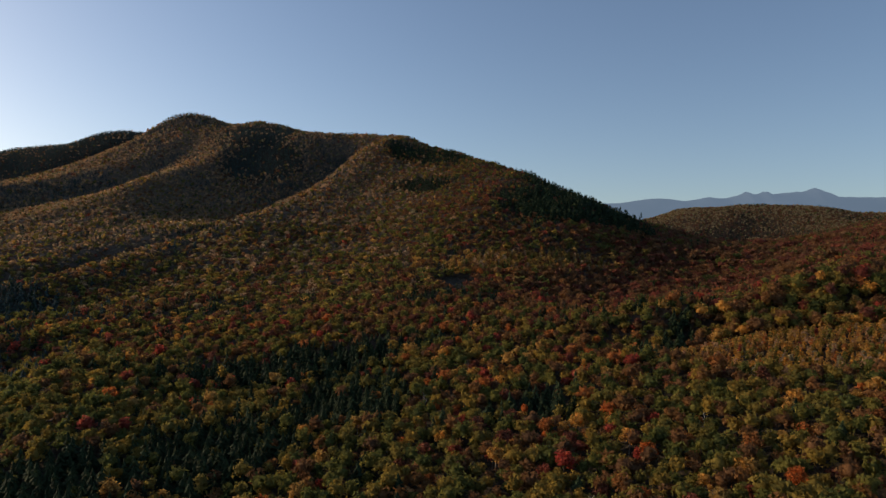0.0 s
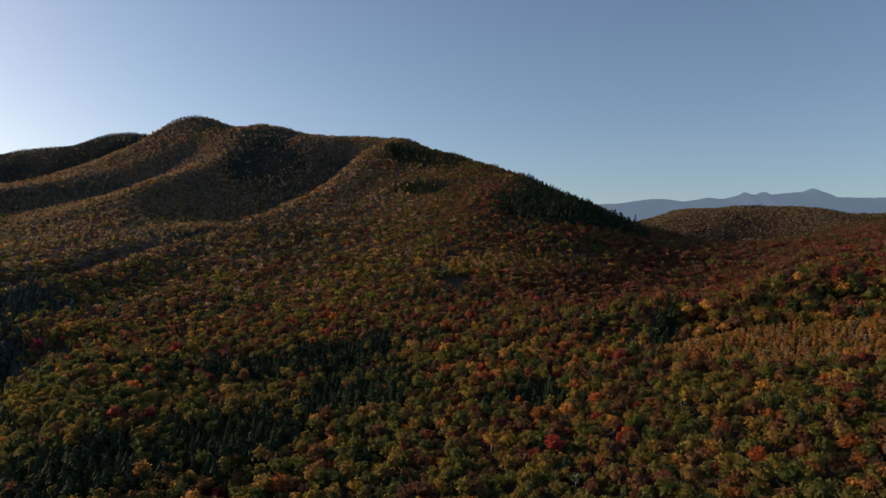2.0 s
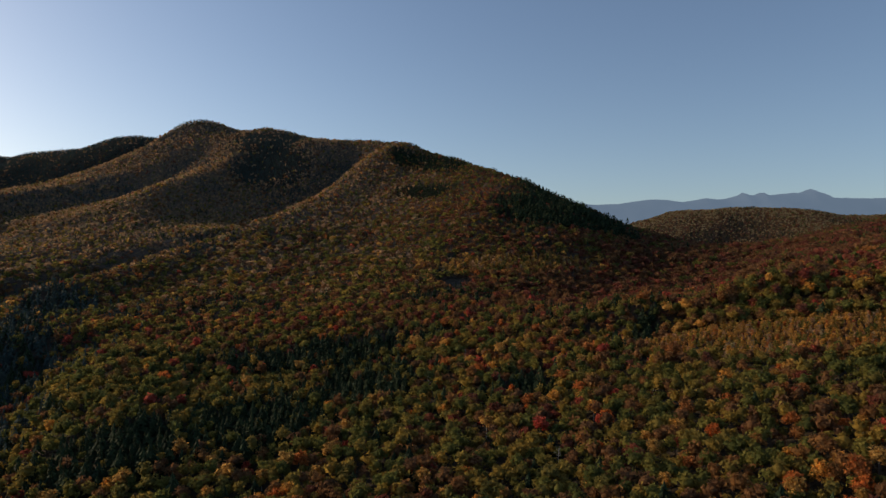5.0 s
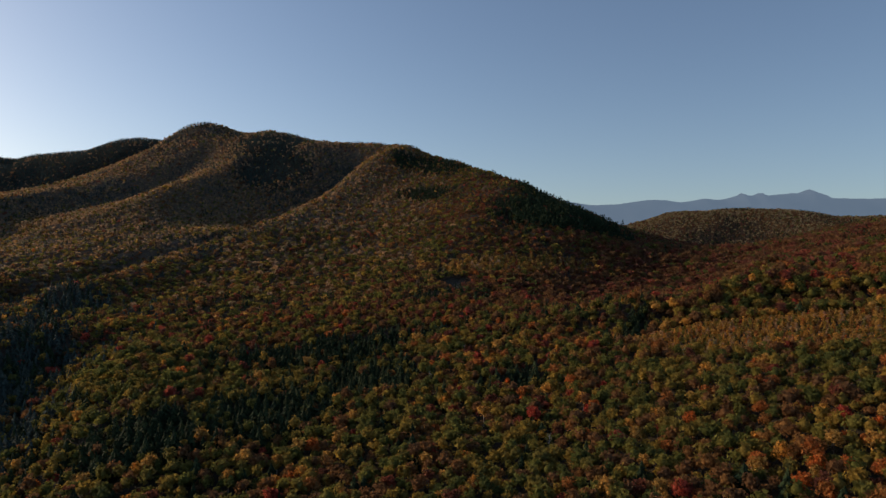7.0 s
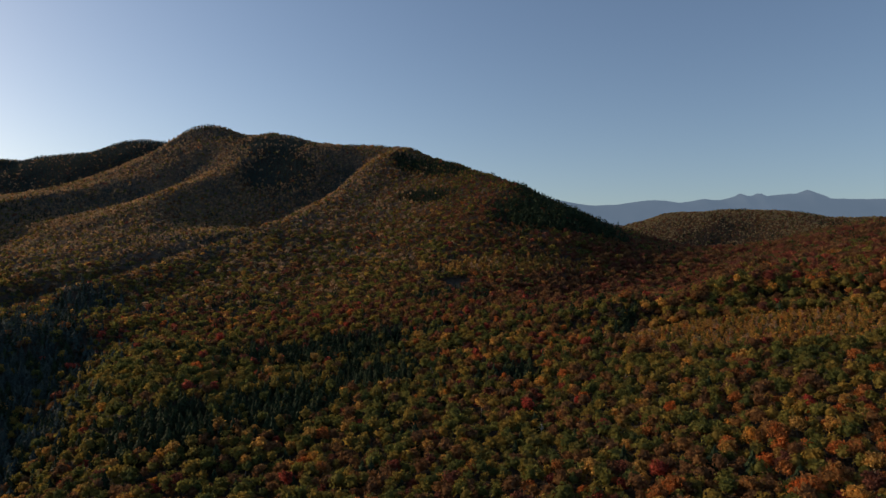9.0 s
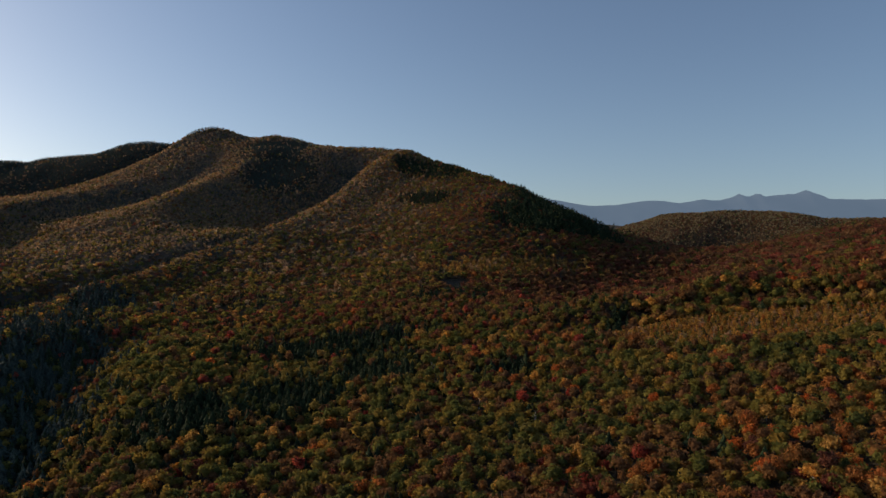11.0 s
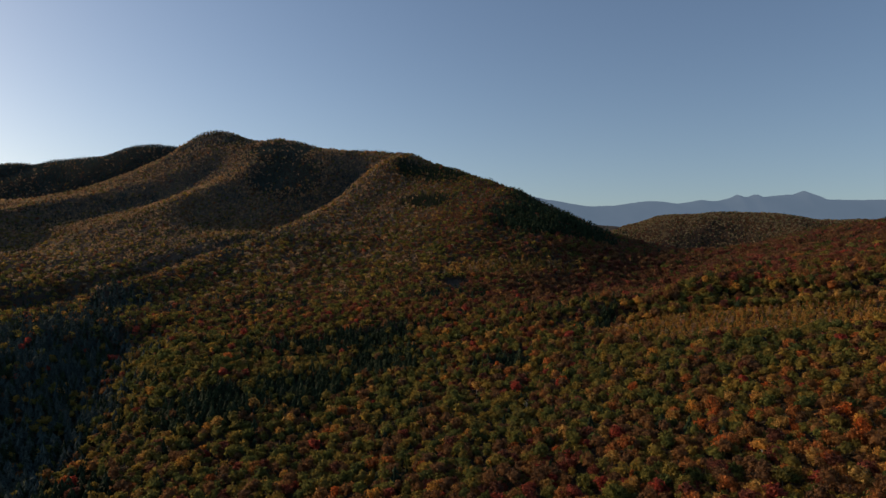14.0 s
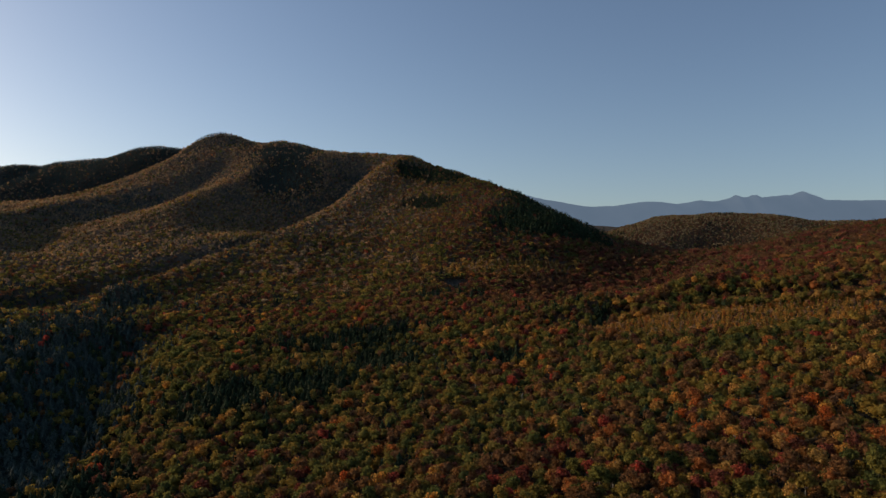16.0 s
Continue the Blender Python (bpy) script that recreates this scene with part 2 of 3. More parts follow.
def range_height(x, y):
    """A far mountain range: a rolling crest with sharper summits, falling off to both sides."""
    cx, cz = zip(*CREST)
    z = np.interp(x + 30 * (fbm(x / 60, y / 60, 3) - 0.5), cx, cz) + 10 * (fbm(x / 90, y / 90 + 5, 4) - 0.5)
    return 40 + (z - 40) * np.exp(-0.5 * ((y - 4740 - 60 * (fbm(x / 300, y / 900, 3) - 0.5)) / 190) ** 2)


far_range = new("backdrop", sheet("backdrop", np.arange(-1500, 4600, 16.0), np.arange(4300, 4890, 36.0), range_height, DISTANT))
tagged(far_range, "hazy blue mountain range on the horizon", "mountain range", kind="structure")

# ------------------------------------------------------------------ undergrowth
def undergrowth():
    """Saplings and shrubs that close the wood below the crowns, as one bumpy mass."""
    step = 7.0
    gx, gy = np.meshgrid(np.arange(-1150, 1120, step), np.arange(300, 1560, step))
    ny, nx = gx.shape
    x = gx + step * 0.8 * (rng.random(gx.shape) - 0.5)
    y = gy + step * 0.8 * (rng.random(gx.shape) - 0.5)
    z = ground_height(x, y) + 2.4 + 0.5 * np.clip((y - 350) / 200, 0, 1) - 1.1 * np.clip((y - 650) / 150, 0, 1) + 2.8 * rng.random(gx.shape)
    gap = ((x - CLEARING[0]) / (CLEARING[2] + 4)) ** 2 + ((y - CLEARING[1]) / (CLEARING[3] + 4)) ** 2 < 1
    z[gap] -= 8
    z = z - 3.2 * stand_cover(x, y) - 4 * np.clip((inside(x, y, *ASPENS) - 0.1) / 0.3, 0, 1)
    z = z - 6 * np.clip((inside(x, y, *GROVE) - 0.04) / 0.3, 0, 1) - 5 * np.clip((335 - y) / 35, 0, 1) + 2.0 * trough(x, y, BOWL, 45, 1)
    i = (np.arange(ny - 1)[:, None] * nx + np.arange(nx - 1)[None, :]).ravel()
    cx, cy = x.ravel()[i], y.ravel()[i]
    i = i[np.abs(cx) < 0.76 * (cy + 165) + 10]
    f = np.concatenate([np.stack([i, i + 1, i + 1 + nx], -1), np.stack([i, i + 1 + nx, i + nx], -1)])
    me = mesh_of("undergrowth", np.stack([x, y, z], -1).reshape(-1, 3), f, LEAF_MANY["brush"])
    att = me.attributes.new("tint", "FLOAT", "POINT")
    # paler brush up the left slopes lightens them in place of haze
    att.data.foreach_set("value", (0.05 + 0.3 * rng.random(x.size) + 0.6 * np.clip((y.ravel() - 400) / 400, 0, 1) * np.clip((420 - x.ravel()) / 250, 0, 1) * (1 - stand_cover(x, y).ravel())).astype(np.float32))
    return tagged(new("undergrowth", me), "brown autumn saplings and shrubs under the trees", "undergrowth", kind="stuff")



# ------------------------------------------------------------------ tree shapes
def lobes_of(r, height, wide):
    """Centres and radii of the billows of a broadleaf crown: broad, flat-topped and overlapping its neighbours."""
    out = [(0, 0, height * 0.64, wide * 0.36, height * 0.19)]
    n = 8
    for k in range(n):
        a = 2 * math.pi * (k + r.random()) / n
        low = r.random() < 0.55
        d = wide * (0.33 if low else 0.21) * (0.8 + 0.4 * r.random())
        z = height * (0.52 + 0.08 * r.random() if low else 0.68 + 0.09 * r.random())
        out.append((d * math.cos(a), d * math.sin(a), z, wide * (0.19 + 0.07 * r.random()), height * (0.11 + 0.04 * r.random())))
    out.append((wide * 0.05, -wide * 0.04, height * 0.78, wide * 0.2, height * 0.10))
    return out


def leaf_clumps(r, lobes, clumps, size, deep=0.66, lift=0.35):
    """Places and axes of leaf sprays over and just inside a set of billows, turned loosely outward."""
    weight = np.array([l[3] * l[4] for l in lobes])
    pick = r.choice(len(lobes), clumps, p=weight / weight.sum())
    d = r.normal(size=(clumps, 3))
    d[:, 2] += lift
    d /= np.linalg.norm(d, axis=1)[:, None]
    L = np.array(lobes)[pick]
    c = L[:, :3] + d * np.stack([L[:, 3], L[:, 3], L[:, 4]], -1) * (deep + (1.12 - deep) * r.random((clumps, 1)) ** 0.6)
    n = d + 0.75 * r.normal(size=(clumps, 3))
    n /= np.linalg.norm(n, axis=1)[:, None]
    t = np.cross(n, r.normal(size=(clumps, 3)))
    t /= np.linalg.norm(t, axis=1)[:, None]
    b = np.cross(n, t)
    s = size * (0.6 + 0.8 * r.random((clumps, 1)))
    return c, n, t, b, s


GOLDEN = (1 + 5 ** 0.5) / 2
ICO = np.array([(-1, GOLDEN, 0), (1, GOLDEN, 0), (-1, -GOLDEN, 0), (1, -GOLDEN, 0), (0, -1, GOLDEN), (0, 1, GOLDEN),
                (0, -1, -GOLDEN), (0, 1, -GOLDEN), (GOLDEN, 0, -1), (GOLDEN, 0, 1), (-GOLDEN, 0, -1), (-GOLDEN, 0, 1)]) / math.hypot(1, GOLDEN)
ICO_FACES = np.array([f for f in ((i, j, k) for i in range(12) for j in range(i + 1, 12) for k in range(j + 1, 12))
                      if max(np.linalg.norm(ICO[f[0]] - ICO[f[1]]), np.linalg.norm(ICO[f[1]] - ICO[f[2]]), np.linalg.norm(ICO[f[0]] - ICO[f[2]])) < 1.1])
for n_face, (i, j, k) in enumerate(ICO_FACES):
    if np.dot(np.cross(ICO[j] - ICO[i], ICO[k] - ICO[i]), ICO[i]) < 0:
        ICO_FACES[n_face] = (i, k, j)


def billows(r, lobes, rough=0.3, fill=0.92):
    """Uneven leafy billows, one closed lump for each lobe."""
    v, f = [], []
    for x, y, z, w, h in lobes:
        spin = Matrix.Rotation(6.28 * r.random(), 3, "Z") @ Matrix.Rotation(6.28 * r.random(), 3, "X")
        p = ICO @ np.array(spin).T
        p = p * (fill + rough * (r.random((12, 1)) - 0.5)) * np.array((w, w, h)) * 1.08 + np.array((x, y, z))
        f.append(ICO_FACES + 12 * len(v))
        v.append(p)
    return np.concatenate(v), np.concatenate(f)


def together(*pieces):
    v, f, base = [], [], 0
    for pv, pf in pieces:
        v.append(pv)
        f.append(pf + base)
        base += len(pv)
    return np.concatenate(v), np.concatenate(f)


def leaf_tris(c, n, t, b, s):
    v = np.stack([c - t * s, c + t * s * 0.9 - b * s * 0.4, c + b * s * 1.1], 1)
    k = np.arange(len(c))[:, None] * 3
    return v.reshape(-1, 3), np.concatenate([k, k + 1, k + 2], 1)


def conifer_crown(r, height, wide, boughs):
    """A ragged cone of drooping boughs, each a folded blade, shorter and steeper towards the tip."""
    v, f = [], []
    for k in range(boughs):
        u = 1 - ((k + r.random()) / boughs) ** 0.62                 # more boughs low down
        z, reach = height * (0.14 + 0.80 * u), wide * 0.5 * (1 - u) ** 0.75 + 0.25
        a = 2.4 * k + 0.9 * r.random()
        q = reach * (0.65 + 0.5 * r.random())
        w = (0.34 * wide / boughs ** 0.5 + 0.16 * q) * (0.8 + 0.6 * r.random())
        ca, sa = math.cos(a), math.sin(a)
        base = len(v)
        rise, droop = height * (0.07 + 0.08 * r.random()), height * (0.02 + 0.07 * r.random())
        v += [(0.1 * q * ca, 0.1 * q * sa, z + rise), (q * 0.68 * ca - w * sa, q * 0.68 * sa + w * ca, z - droop),
              (q * ca, q * sa, z - 0.4 * droop), (q * 0.68 * ca + w * sa, q * 0.68 * sa - w * ca, z - droop * r.random())]
        f += [(base, base + 1, base + 2), (base, base + 2, base + 3)]
    base, w = len(v), wide * 0.10                                     # the leader
    v += [(w, 0, height * 0.84), (-0.5 * w, 0.87 * w, height * 0.84), (-0.5 * w, -0.87 * w, height * 0.84), (0, 0, height * 1.03)]
    f += [(base, base + 1, base + 3), (base + 1, base + 2, base + 3), (base + 2, base, base + 3)]
    return np.array(v), np.array(f)


def rod(v, f, a, b, ra, rb, sides=5):
    a, b = Vector(a), Vector(b)
    q = (b - a).to_track_quat("Z", "Y")
    base = len(v)
    for p, rad in ((a, ra), (b, rb)):
        for k in range(sides):
            w = 2 * math.pi * k / sides
            v.append(tuple(p + q @ Vector((rad * math.cos(w), rad * math.sin(w), 0))))
    for k in range(sides):
        j = (k + 1) % sides
        f += [(base + k, base + j, base + sides + j), (base + k, base + sides + j, base + sides + k)]


def trunk_shape(r, height, thick, limbs):
    """A tapered, slightly bent stem with limbs that reach up into the crown."""
    v, f = [], []
    bend = (0.25 * (r.random() - 0.5), 0.25 * (r.random() - 0.5))
    mid = (bend[0], bend[1], height * 0.45)
    rod(v, f, (0, 0, -0.8), mid, thick, thick * 0.7)
    rod(v, f, mid, (0, 0, height * 0.85), thick * 0.7, thick * 0.2)
    for k in range(limbs):
        a = 2 * math.pi * (k + r.random()) / limbs
        z = height * (0.4 + 0.25 * r.random())
        reach = height * 0.2
        rod(v, f, (bend[0] * 0.8, bend[1] * 0.8, z), (reach * math.cos(a), reach * math.sin(a), z + height * 0.16), thick * 0.4, thick * 0.12, 4)
    return np.array(v), np.array(f)


HEIGHT, WIDE = 9.0, 5.6                   # a common broadleaf tree of this forest
CON_HEIGHT, CON_WIDE = 9.0, 6.2           # a common spruce or fir
SHAPES = {}


def broadleaf(r, lod, height, wide):
    """A broadleaf crown of loose leaf sprays, with a leafy core where it is seen close by."""
    lobes = lobes_of(r, height, wide)
    if lod == 0:
        inner = [lobes[0]] + [lobes[k] for k in r.choice(np.arange(1, len(lobes)), 3, replace=False)]
        return together(billows(r, inner, 0.35, 0.60), leaf_tris(*leaf_clumps(r, lobes, 300, 0.43, 0.74)))
    if lod == 1:
        return together(billows(r, [lobes[0]], 0.4, 0.85), leaf_tris(*leaf_clumps(r, lobes, 72, 0.64, 0.72)))
    if lod == 2:
        return leaf_tris(*leaf_clumps(r, lobes, 24, 1.16, 0.6, 0.6))
    return leaf_tris(*leaf_clumps(r, lobes[:1] + lobes[3:], 11, 1.56, 0.6, 0.8))


def sapling(r, height, wide):
    """A slim young birch: two stacked billows with loose leaf clumps."""
    lobes = [(0.1, 0, height * 0.46, wide * 0.45, height * 0.24), (-0.08, 0.05, height * 0.74, wide * 0.36, height * 0.22)]
    return together(billows(r, lobes[:1], 0.5, 0.7), leaf_tris(*leaf_clumps(r, lobes, 36, 0.42)))


for lod in range(4):
    SHAPES["broad", lod] = [broadleaf(rng, lod, HEIGHT * (0.9 + 0.2 * rng.random()), WIDE * (0.92, 0.96, 1, 1)[lod] * (0.85 + 0.3 * rng.random())) for _ in range(9)]
    SHAPES["narrow", lod] = [sapling(rng, 4.3, 1.8) for _ in range(5)]
    SHAPES["conifer", lod] = [conifer_crown(rng, CON_HEIGHT, CON_WIDE * (0.85 + 0.3 * rng.random()), (80, 30, 14, 9)[lod]) for _ in range(6)]

# ------------------------------------------------------------------ where the trees stand
OVERLOOK = (0.0, -165.0)                   # the near end of the valley
VALLEY_STANDS = (                          # conifer stands: plan centre, half-axes, turn
    (-305, 440, 28, 40, 20),
    (-130, 198, 30, 20, 0), (-80, 229, 26, 33, 0), (-45, 278, 27, 26, 0), (-245, 175, 62, 95, 0), (-290, 295, 70, 80, 0), (-75, 330, 70, 18, 10),
    # the thin stands behind the birch rise also darken a shadow line there
    (38, 250, 16, 12, 30), (-300, 370, 42, 30, 0), (91, 287, 7, 6, 0), (180, 340, 26, 5, 32), (225, 372, 20, 5, 35), (94, 284, 8, 5, 60),
    (112, 302, 24, 5, 62), (-195, 110, 45, 40, 0),
)
SLOPE_STANDS = (
    (120, 655, 50, 20, -10), (165, 705, 24, 75, 25), (-330, 1150, 70, 60, 0), (-300, 1040, 60, 60, 20), (-10, 960, 35, 70, 20), (-545, 1300, 50, 40, 0),
    (-900, 1440, 420, 150, 5), (215, 470, 25, 14, -20), (-58, 985, 26, 50, 10), (-25, 803, 44, 22, -45),
    (100, 690, 45, 50, 0), (140, 745, 30, 90, 15),
)
STANDS = VALLEY_STANDS + SLOPE_STANDS
# drifts of colour: plan centre, half-axes, turn, and the weight added to green, olive, gold, orange, red, rust
RISE_DRIFTS = (
    ((360, 560, 190, 150, -10), (-0.3, -1.2, -0.6, -0.4, 3.2, 4.0)), ((265, 335, 60, 40, 0), (0.2, -0.4, -0.4, 0.2, 1.6, 3.0)),
    ((400, 410, 110, 90, 0), (0.4, -0.6, -0.5, 0.3, 1.6, 3.0)), ((620, 1150, 420, 400, 0), (0.2, -1.2, -0.6, -0.6, 1.6, 4.0)),
    ((300, 390, 110, 50, -20), (0.3, 0.5, -0.2, 0.2, 1.0, 2.2)), ((560, 1350, 400, 220, 0), (0.2, -0.5, -0.3, 0, 0.5, 2.4)),
    ((250, 300, 70, 60, 0), (0.5, 1.5, 0.5, 0.3, 0, 0)), ((150, 480, 110, 80, 0), (-0.9, -0.9, 0, 0.3, 1.5, 3.0)),
    ((155, 75, 42, 40, 0), (0.3, 1.0, 1.3, 3.0, 0.4, 0.6)),
)
VALLEY_DRIFTS = (
    ((40, 420, 170, 60, 5), (0.2, -0.3, 0, 0.3, 1.0, 1.2)), ((110, 190, 80, 60, 0), (1.8, 0.9, 0.1, 0.1, -0.1, 0.2)),
    ((-150, 300, 140, 130, 0), (0.9, 1.0, 0, -0.3, -0.1, -0.7)), ((60, 290, 50, 16, 0), (-0.2, 0, 1.2, 1.4, 0.5, 0)),
    ((34, 88, 26, 14, 20), (0, -0.6, -0.2, 0, 1.3, 2.5)), ((100, 61, 9, 8, 0), (0, 0, 0, 0, 3, 1)),
    ((-190, 420, 110, 90, 0), (0, 0.9, 0.1, 0.3, 0.6, 0.9)),
)
SLOPE_DRIFTS = (
    ((-430, 730, 170, 150, 20), (0.3, 2.6, 0.8, 0.2, 0, 0.3)), ((-60, 900, 180, 200, 0), (0.3, 0, -0.1, 0.4, 0, 1.2)),
    ((-480, 1100, 200, 180, 0), (0.4, -0.2, -0.3, 0, 0, 1.6)), ((62, 725, 36, 60, 0), (-0.5, 0, 0.3, 1.5, 2.0, 1.0)),
    ((72, 540, 62, 17, 8), (0.5, 3.5, 2.2, 0, -0.3, -0.6)),
)
DRIFTS = RISE_DRIFTS + VALLEY_DRIFTS + SLOPE_DRIFTS
CLEARING = (10, 490, 15, 20)                # a small gap in the forest on the lower slope
GROVE = (173, 242, 70, 22, -34)            # young birches on a low rise
ASPENS = (70, 540, 58, 13, 8)              # young aspens above the gap


def inside(x, y, cx, cy, sx, sy, turn):
    a = radians(turn)
    u, v = (x - cx) * math.cos(a) + (y - cy) * math.sin(a), (y - cy) * math.cos(a) - (x - cx) * math.sin(a)
    return np.exp(-0.5 * ((u / sx) ** 2 + (v / sy) ** 2) * 1.6)


def stand_cover(x, y):
    """How far a place lies within a conifer stand, from 0 to 1."""
    cover = np.zeros(np.shape(x))
    for s in STANDS:
        cover = np.maximum(cover, np.clip(2.2 * inside(x, y, *s) - 0.4, 0, 1))
    return cover


def plant(step, x0, x1, y0, y1, stray=0.9):
    gx, gy = np.meshgrid(np.arange(x0, x1, step), np.arange(y0, y1, step))
    x = gx.ravel() + step * stray * (rng.random(gx.size) - 0.5)
    y = gy.ravel() + step * stray * (rng.random(gx.size) - 0.5)
    return x, y


BOWL = ((-215, 1060), (-235, 960), (-300, 1060), (-330, 1160))
BRIGHT_RIBS = (SPUR, SIDE_SPUR)
undergrowth()


def kinds_at(x, y):
    """The species of each tree, from stands and drifting patches."""
    con = 0.045 - 0.033 * (x > 0) * (y < 330) + 0.4 * (fbm(x / 90 + 3, y / 90, 3) > 0.62) * (y > 330)
    con = np.maximum(con, 0.88 * stand_cover(x, y))
    con = np.maximum(con, -0.9 * trough(x, y, RAVINE, 15, 1) * (y > 480))           # dark spruce in the gullies, also deepening their shade
    # conifers here also stand in for the bowl's shade
    con = np.maximum(con, -0.45 * trough(x, y, BOWL, 52, 1))
    grove = np.clip((np.maximum(inside(x, y, *GROVE), inside(x, y, *ASPENS)) - 0.14) * 7, 0, 1)
    con = con * (1 - grove)
    warm, ripe = fbm(x / 45 + 50, y / 45, 3), fbm(x / 60, y / 60 + 80, 3)
    w = np.stack([1.5 * (1.3 - warm), 1.25 + 0 * x, 0.42 * ripe, 0.36 * warm, 0.40 * warm, 1.2 + 0 * x], -1)
    for spot, gain in DRIFTS:
        w = w + inside(x, y, *spot)[:, None] * np.array(gain)
    for rib in BRIGHT_RIBS:                                                  # yellower wood along the spurs, painting their crests as sunlit
        w = w - trough(x, y, rib, 24, 1)[:, None] * np.array((0, 1.0, 1.2, 1.8, 0, -0.5))
    w = np.maximum(w, 0.02)
    w[:, 2] += 8 * grove
    w[:, 1] += 1.5 * grove
    w[:, 3] += 0.8 * grove
    w = np.cumsum(w / w.sum(1)[:, None], 1)
    kind = (rng.random(len(x))[:, None] > w).sum(1).clip(0, 5)
    # share of pale tan trees that mimic haze, rising with distance
    haze_share = np.clip((y - 430) / 380, 0, 1) * np.clip((20 - x) / 220, 0, 1) * (0.36 + 0.6 * fbm(x / 80, y / 80 + 21, 3))
    haze_share = np.maximum(haze_share, 0.5 * np.clip((y - 900) / 150, 0, 1) * (x > 250))
    kind[rng.random(len(x)) < np.maximum(haze_share, 0.12 * grove)] = 7
    kind[((kind == 2) | (kind == 3)) & (x > 200) & (y > 560)] = 5
    dull = (kind == 3) & (y > 430) & (rng.random(len(x)) < 0.6)
    kind[dull] = np.where(rng.random(dull.sum()) < 0.5, 0, 5)
    kind[rng.random(len(x)) < con] = 6
    # conifers farther up take the bluer tint that mimics haze
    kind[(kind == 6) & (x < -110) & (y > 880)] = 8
    kind[(kind == 6) & (x < -165 - 0.1 * y) & (y > 110) & (y < 640) & (rng.random(len(x)) < 0.75)] = 8      # side-valley conifers take this haze tint too
    return kind, grove


KINDS = ["green", "olive", "gold", "orange", "red", "rust", "conifer", "tan", "hazed_conifer"]
MARKED = (                                 # single trees whose colour stands out
    (16, 285, "red"), (20, 277, "red"), (24, 273, "gold"), (-6, 257, "orange"), (-193, 496, "gold"), (28, 503, "orange"),
    (114, 75, "red"), (135, 61, "orange"), (141, 66, "orange"), (191, 162, "red"), (-296, 297, "red"), (-248, 326, "red"),
    (80, 171, "gold"), (98, 148, "orange"), (59, 120, "red"),
    (102, 101, "orange"), (104, 94, "orange"), (87, 49, "orange"), (89, 43, "red"), (123, 86, "gold"), (116, 66, "orange"),
    (141, 86, "red"), (130, 178, "orange"), (187, 157, "red"), (183, 135, "red"), (159, 128, "orange"), (125, 42, "red"), (95, 119, "orange"),
    (63, 190, "orange"), (42, 213, "red"), (-93, 134, "red"), (-119, 149, "red"), (-34, 119, "orange"), (-171, 223, "gold"),
    (-103, 122, "orange"), (-245, 323, "red"), (-300, 305, "red"),
)


def forest():
    parts = [plant(4.25, -420, 420, 0, 320), plant(4.35, -420, 420, 320, 640), plant(5.4, -330, 330, -300, 0), plant(4.3, -1150, 700, 640, 1000), plant(4.9, -1500, 1500, 1000, 1600),
             plant(4.7, -1150, -420, 100, 640), plant(4.35, 420, 900, 0, 640), plant(6.2, 140, 520, 300, 640), plant(4.7, 700, 1100, 640, 1000)]
    gx, gy = plant(1.85, 40, 330, 120, 360, 1.9)         # a dense grove of young birches on a low rise
    young = inside(gx, gy, *GROVE) > 0.2
    ax, ay = plant(2.2, 0, 160, 500, 590, 1.9)
    aspen = inside(ax, ay, *ASPENS) > 0.25
    for n_part, (px, py) in enumerate(parts):        # few full-grown trees stand among them
        out = (np.maximum(inside(px, py, *GROVE), inside(px, py, *ASPENS)) < 0.2) | (rng.random(len(px)) < 0.06)
        parts[n_part] = (px[out], py[out])
    parts.append((np.concatenate([gx[young], ax[aspen]]), np.concatenate([gy[young], ay[aspen]])))
    x, y = (np.concatenate(c) for c in zip(*parts))
    seen = (np.abs(x) < 0.76 * (y - OVERLOOK[1]) + 20) | (y < 0)
    x, y = x[seen], y[seen]
    ox, oy = plant(14.0, -1000, 1000, -420, 1150)    # a sparser mass to both sides and behind
    side = (np.abs(ox) > 0.76 * (oy - OVERLOOK[1]) + 20) & ((oy > 0) | (np.abs(ox) > 330) | (oy < -300))
    x, y = np.concatenate([x, ox[side]]), np.concatenate([y, oy[side]])
    dist = np.hypot(x - OVERLOOK[0], y - OVERLOOK[1])
    cl = ((x - CLEARING[0]) / CLEARING[2]) ** 2 + ((y - CLEARING[1]) / CLEARING[3]) ** 2 > 1
    x, y, dist = x[cl], y[cl], dist[cl]
    # slopes that fall away behind the crests carry a thinner wood
    z = ground_height(x, y)
    e = 12.0
    ux, uy = (x - OVERLOOK[0]) / dist, (y - OVERLOOK[1]) / dist
    fall = (ground_height(x + ux * e, y + uy * e) - z) / e
    keep = (fall > -0.15) | (rng.random(len(x)) < 0.12) | (dist < 600)
    return x[keep], y[keep], z[keep], dist[keep]


tx, ty, tz, tdist = forest()
touter = (np.abs(tx) > 0.76 * (ty - OVERLOOK[1]) + 20) & ((ty > 0) | (np.abs(tx) > 330) | (ty < -300))
tkind, tgrove = kinds_at(tx, ty)
tsize = 0.74 + 0.58 * rng.random(len(tx)) ** 1.6
tsize[tgrove > 0.5] = 0.55 + 0.7 * rng.random((tgrove > 0.5).sum())
tsize[(tgrove > 0.5) & (ty > 450)] *= 1.9
spruce = (tkind == 6) | (tkind == 8)
tsize[spruce] = 0.78 + 0.60 * rng.random(spruce.sum()) ** 1.4
ttall = 0.88 + 0.18 * rng.random(len(tx))
tturn = 2 * math.pi * rng.random(len(tx))
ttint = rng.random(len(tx))
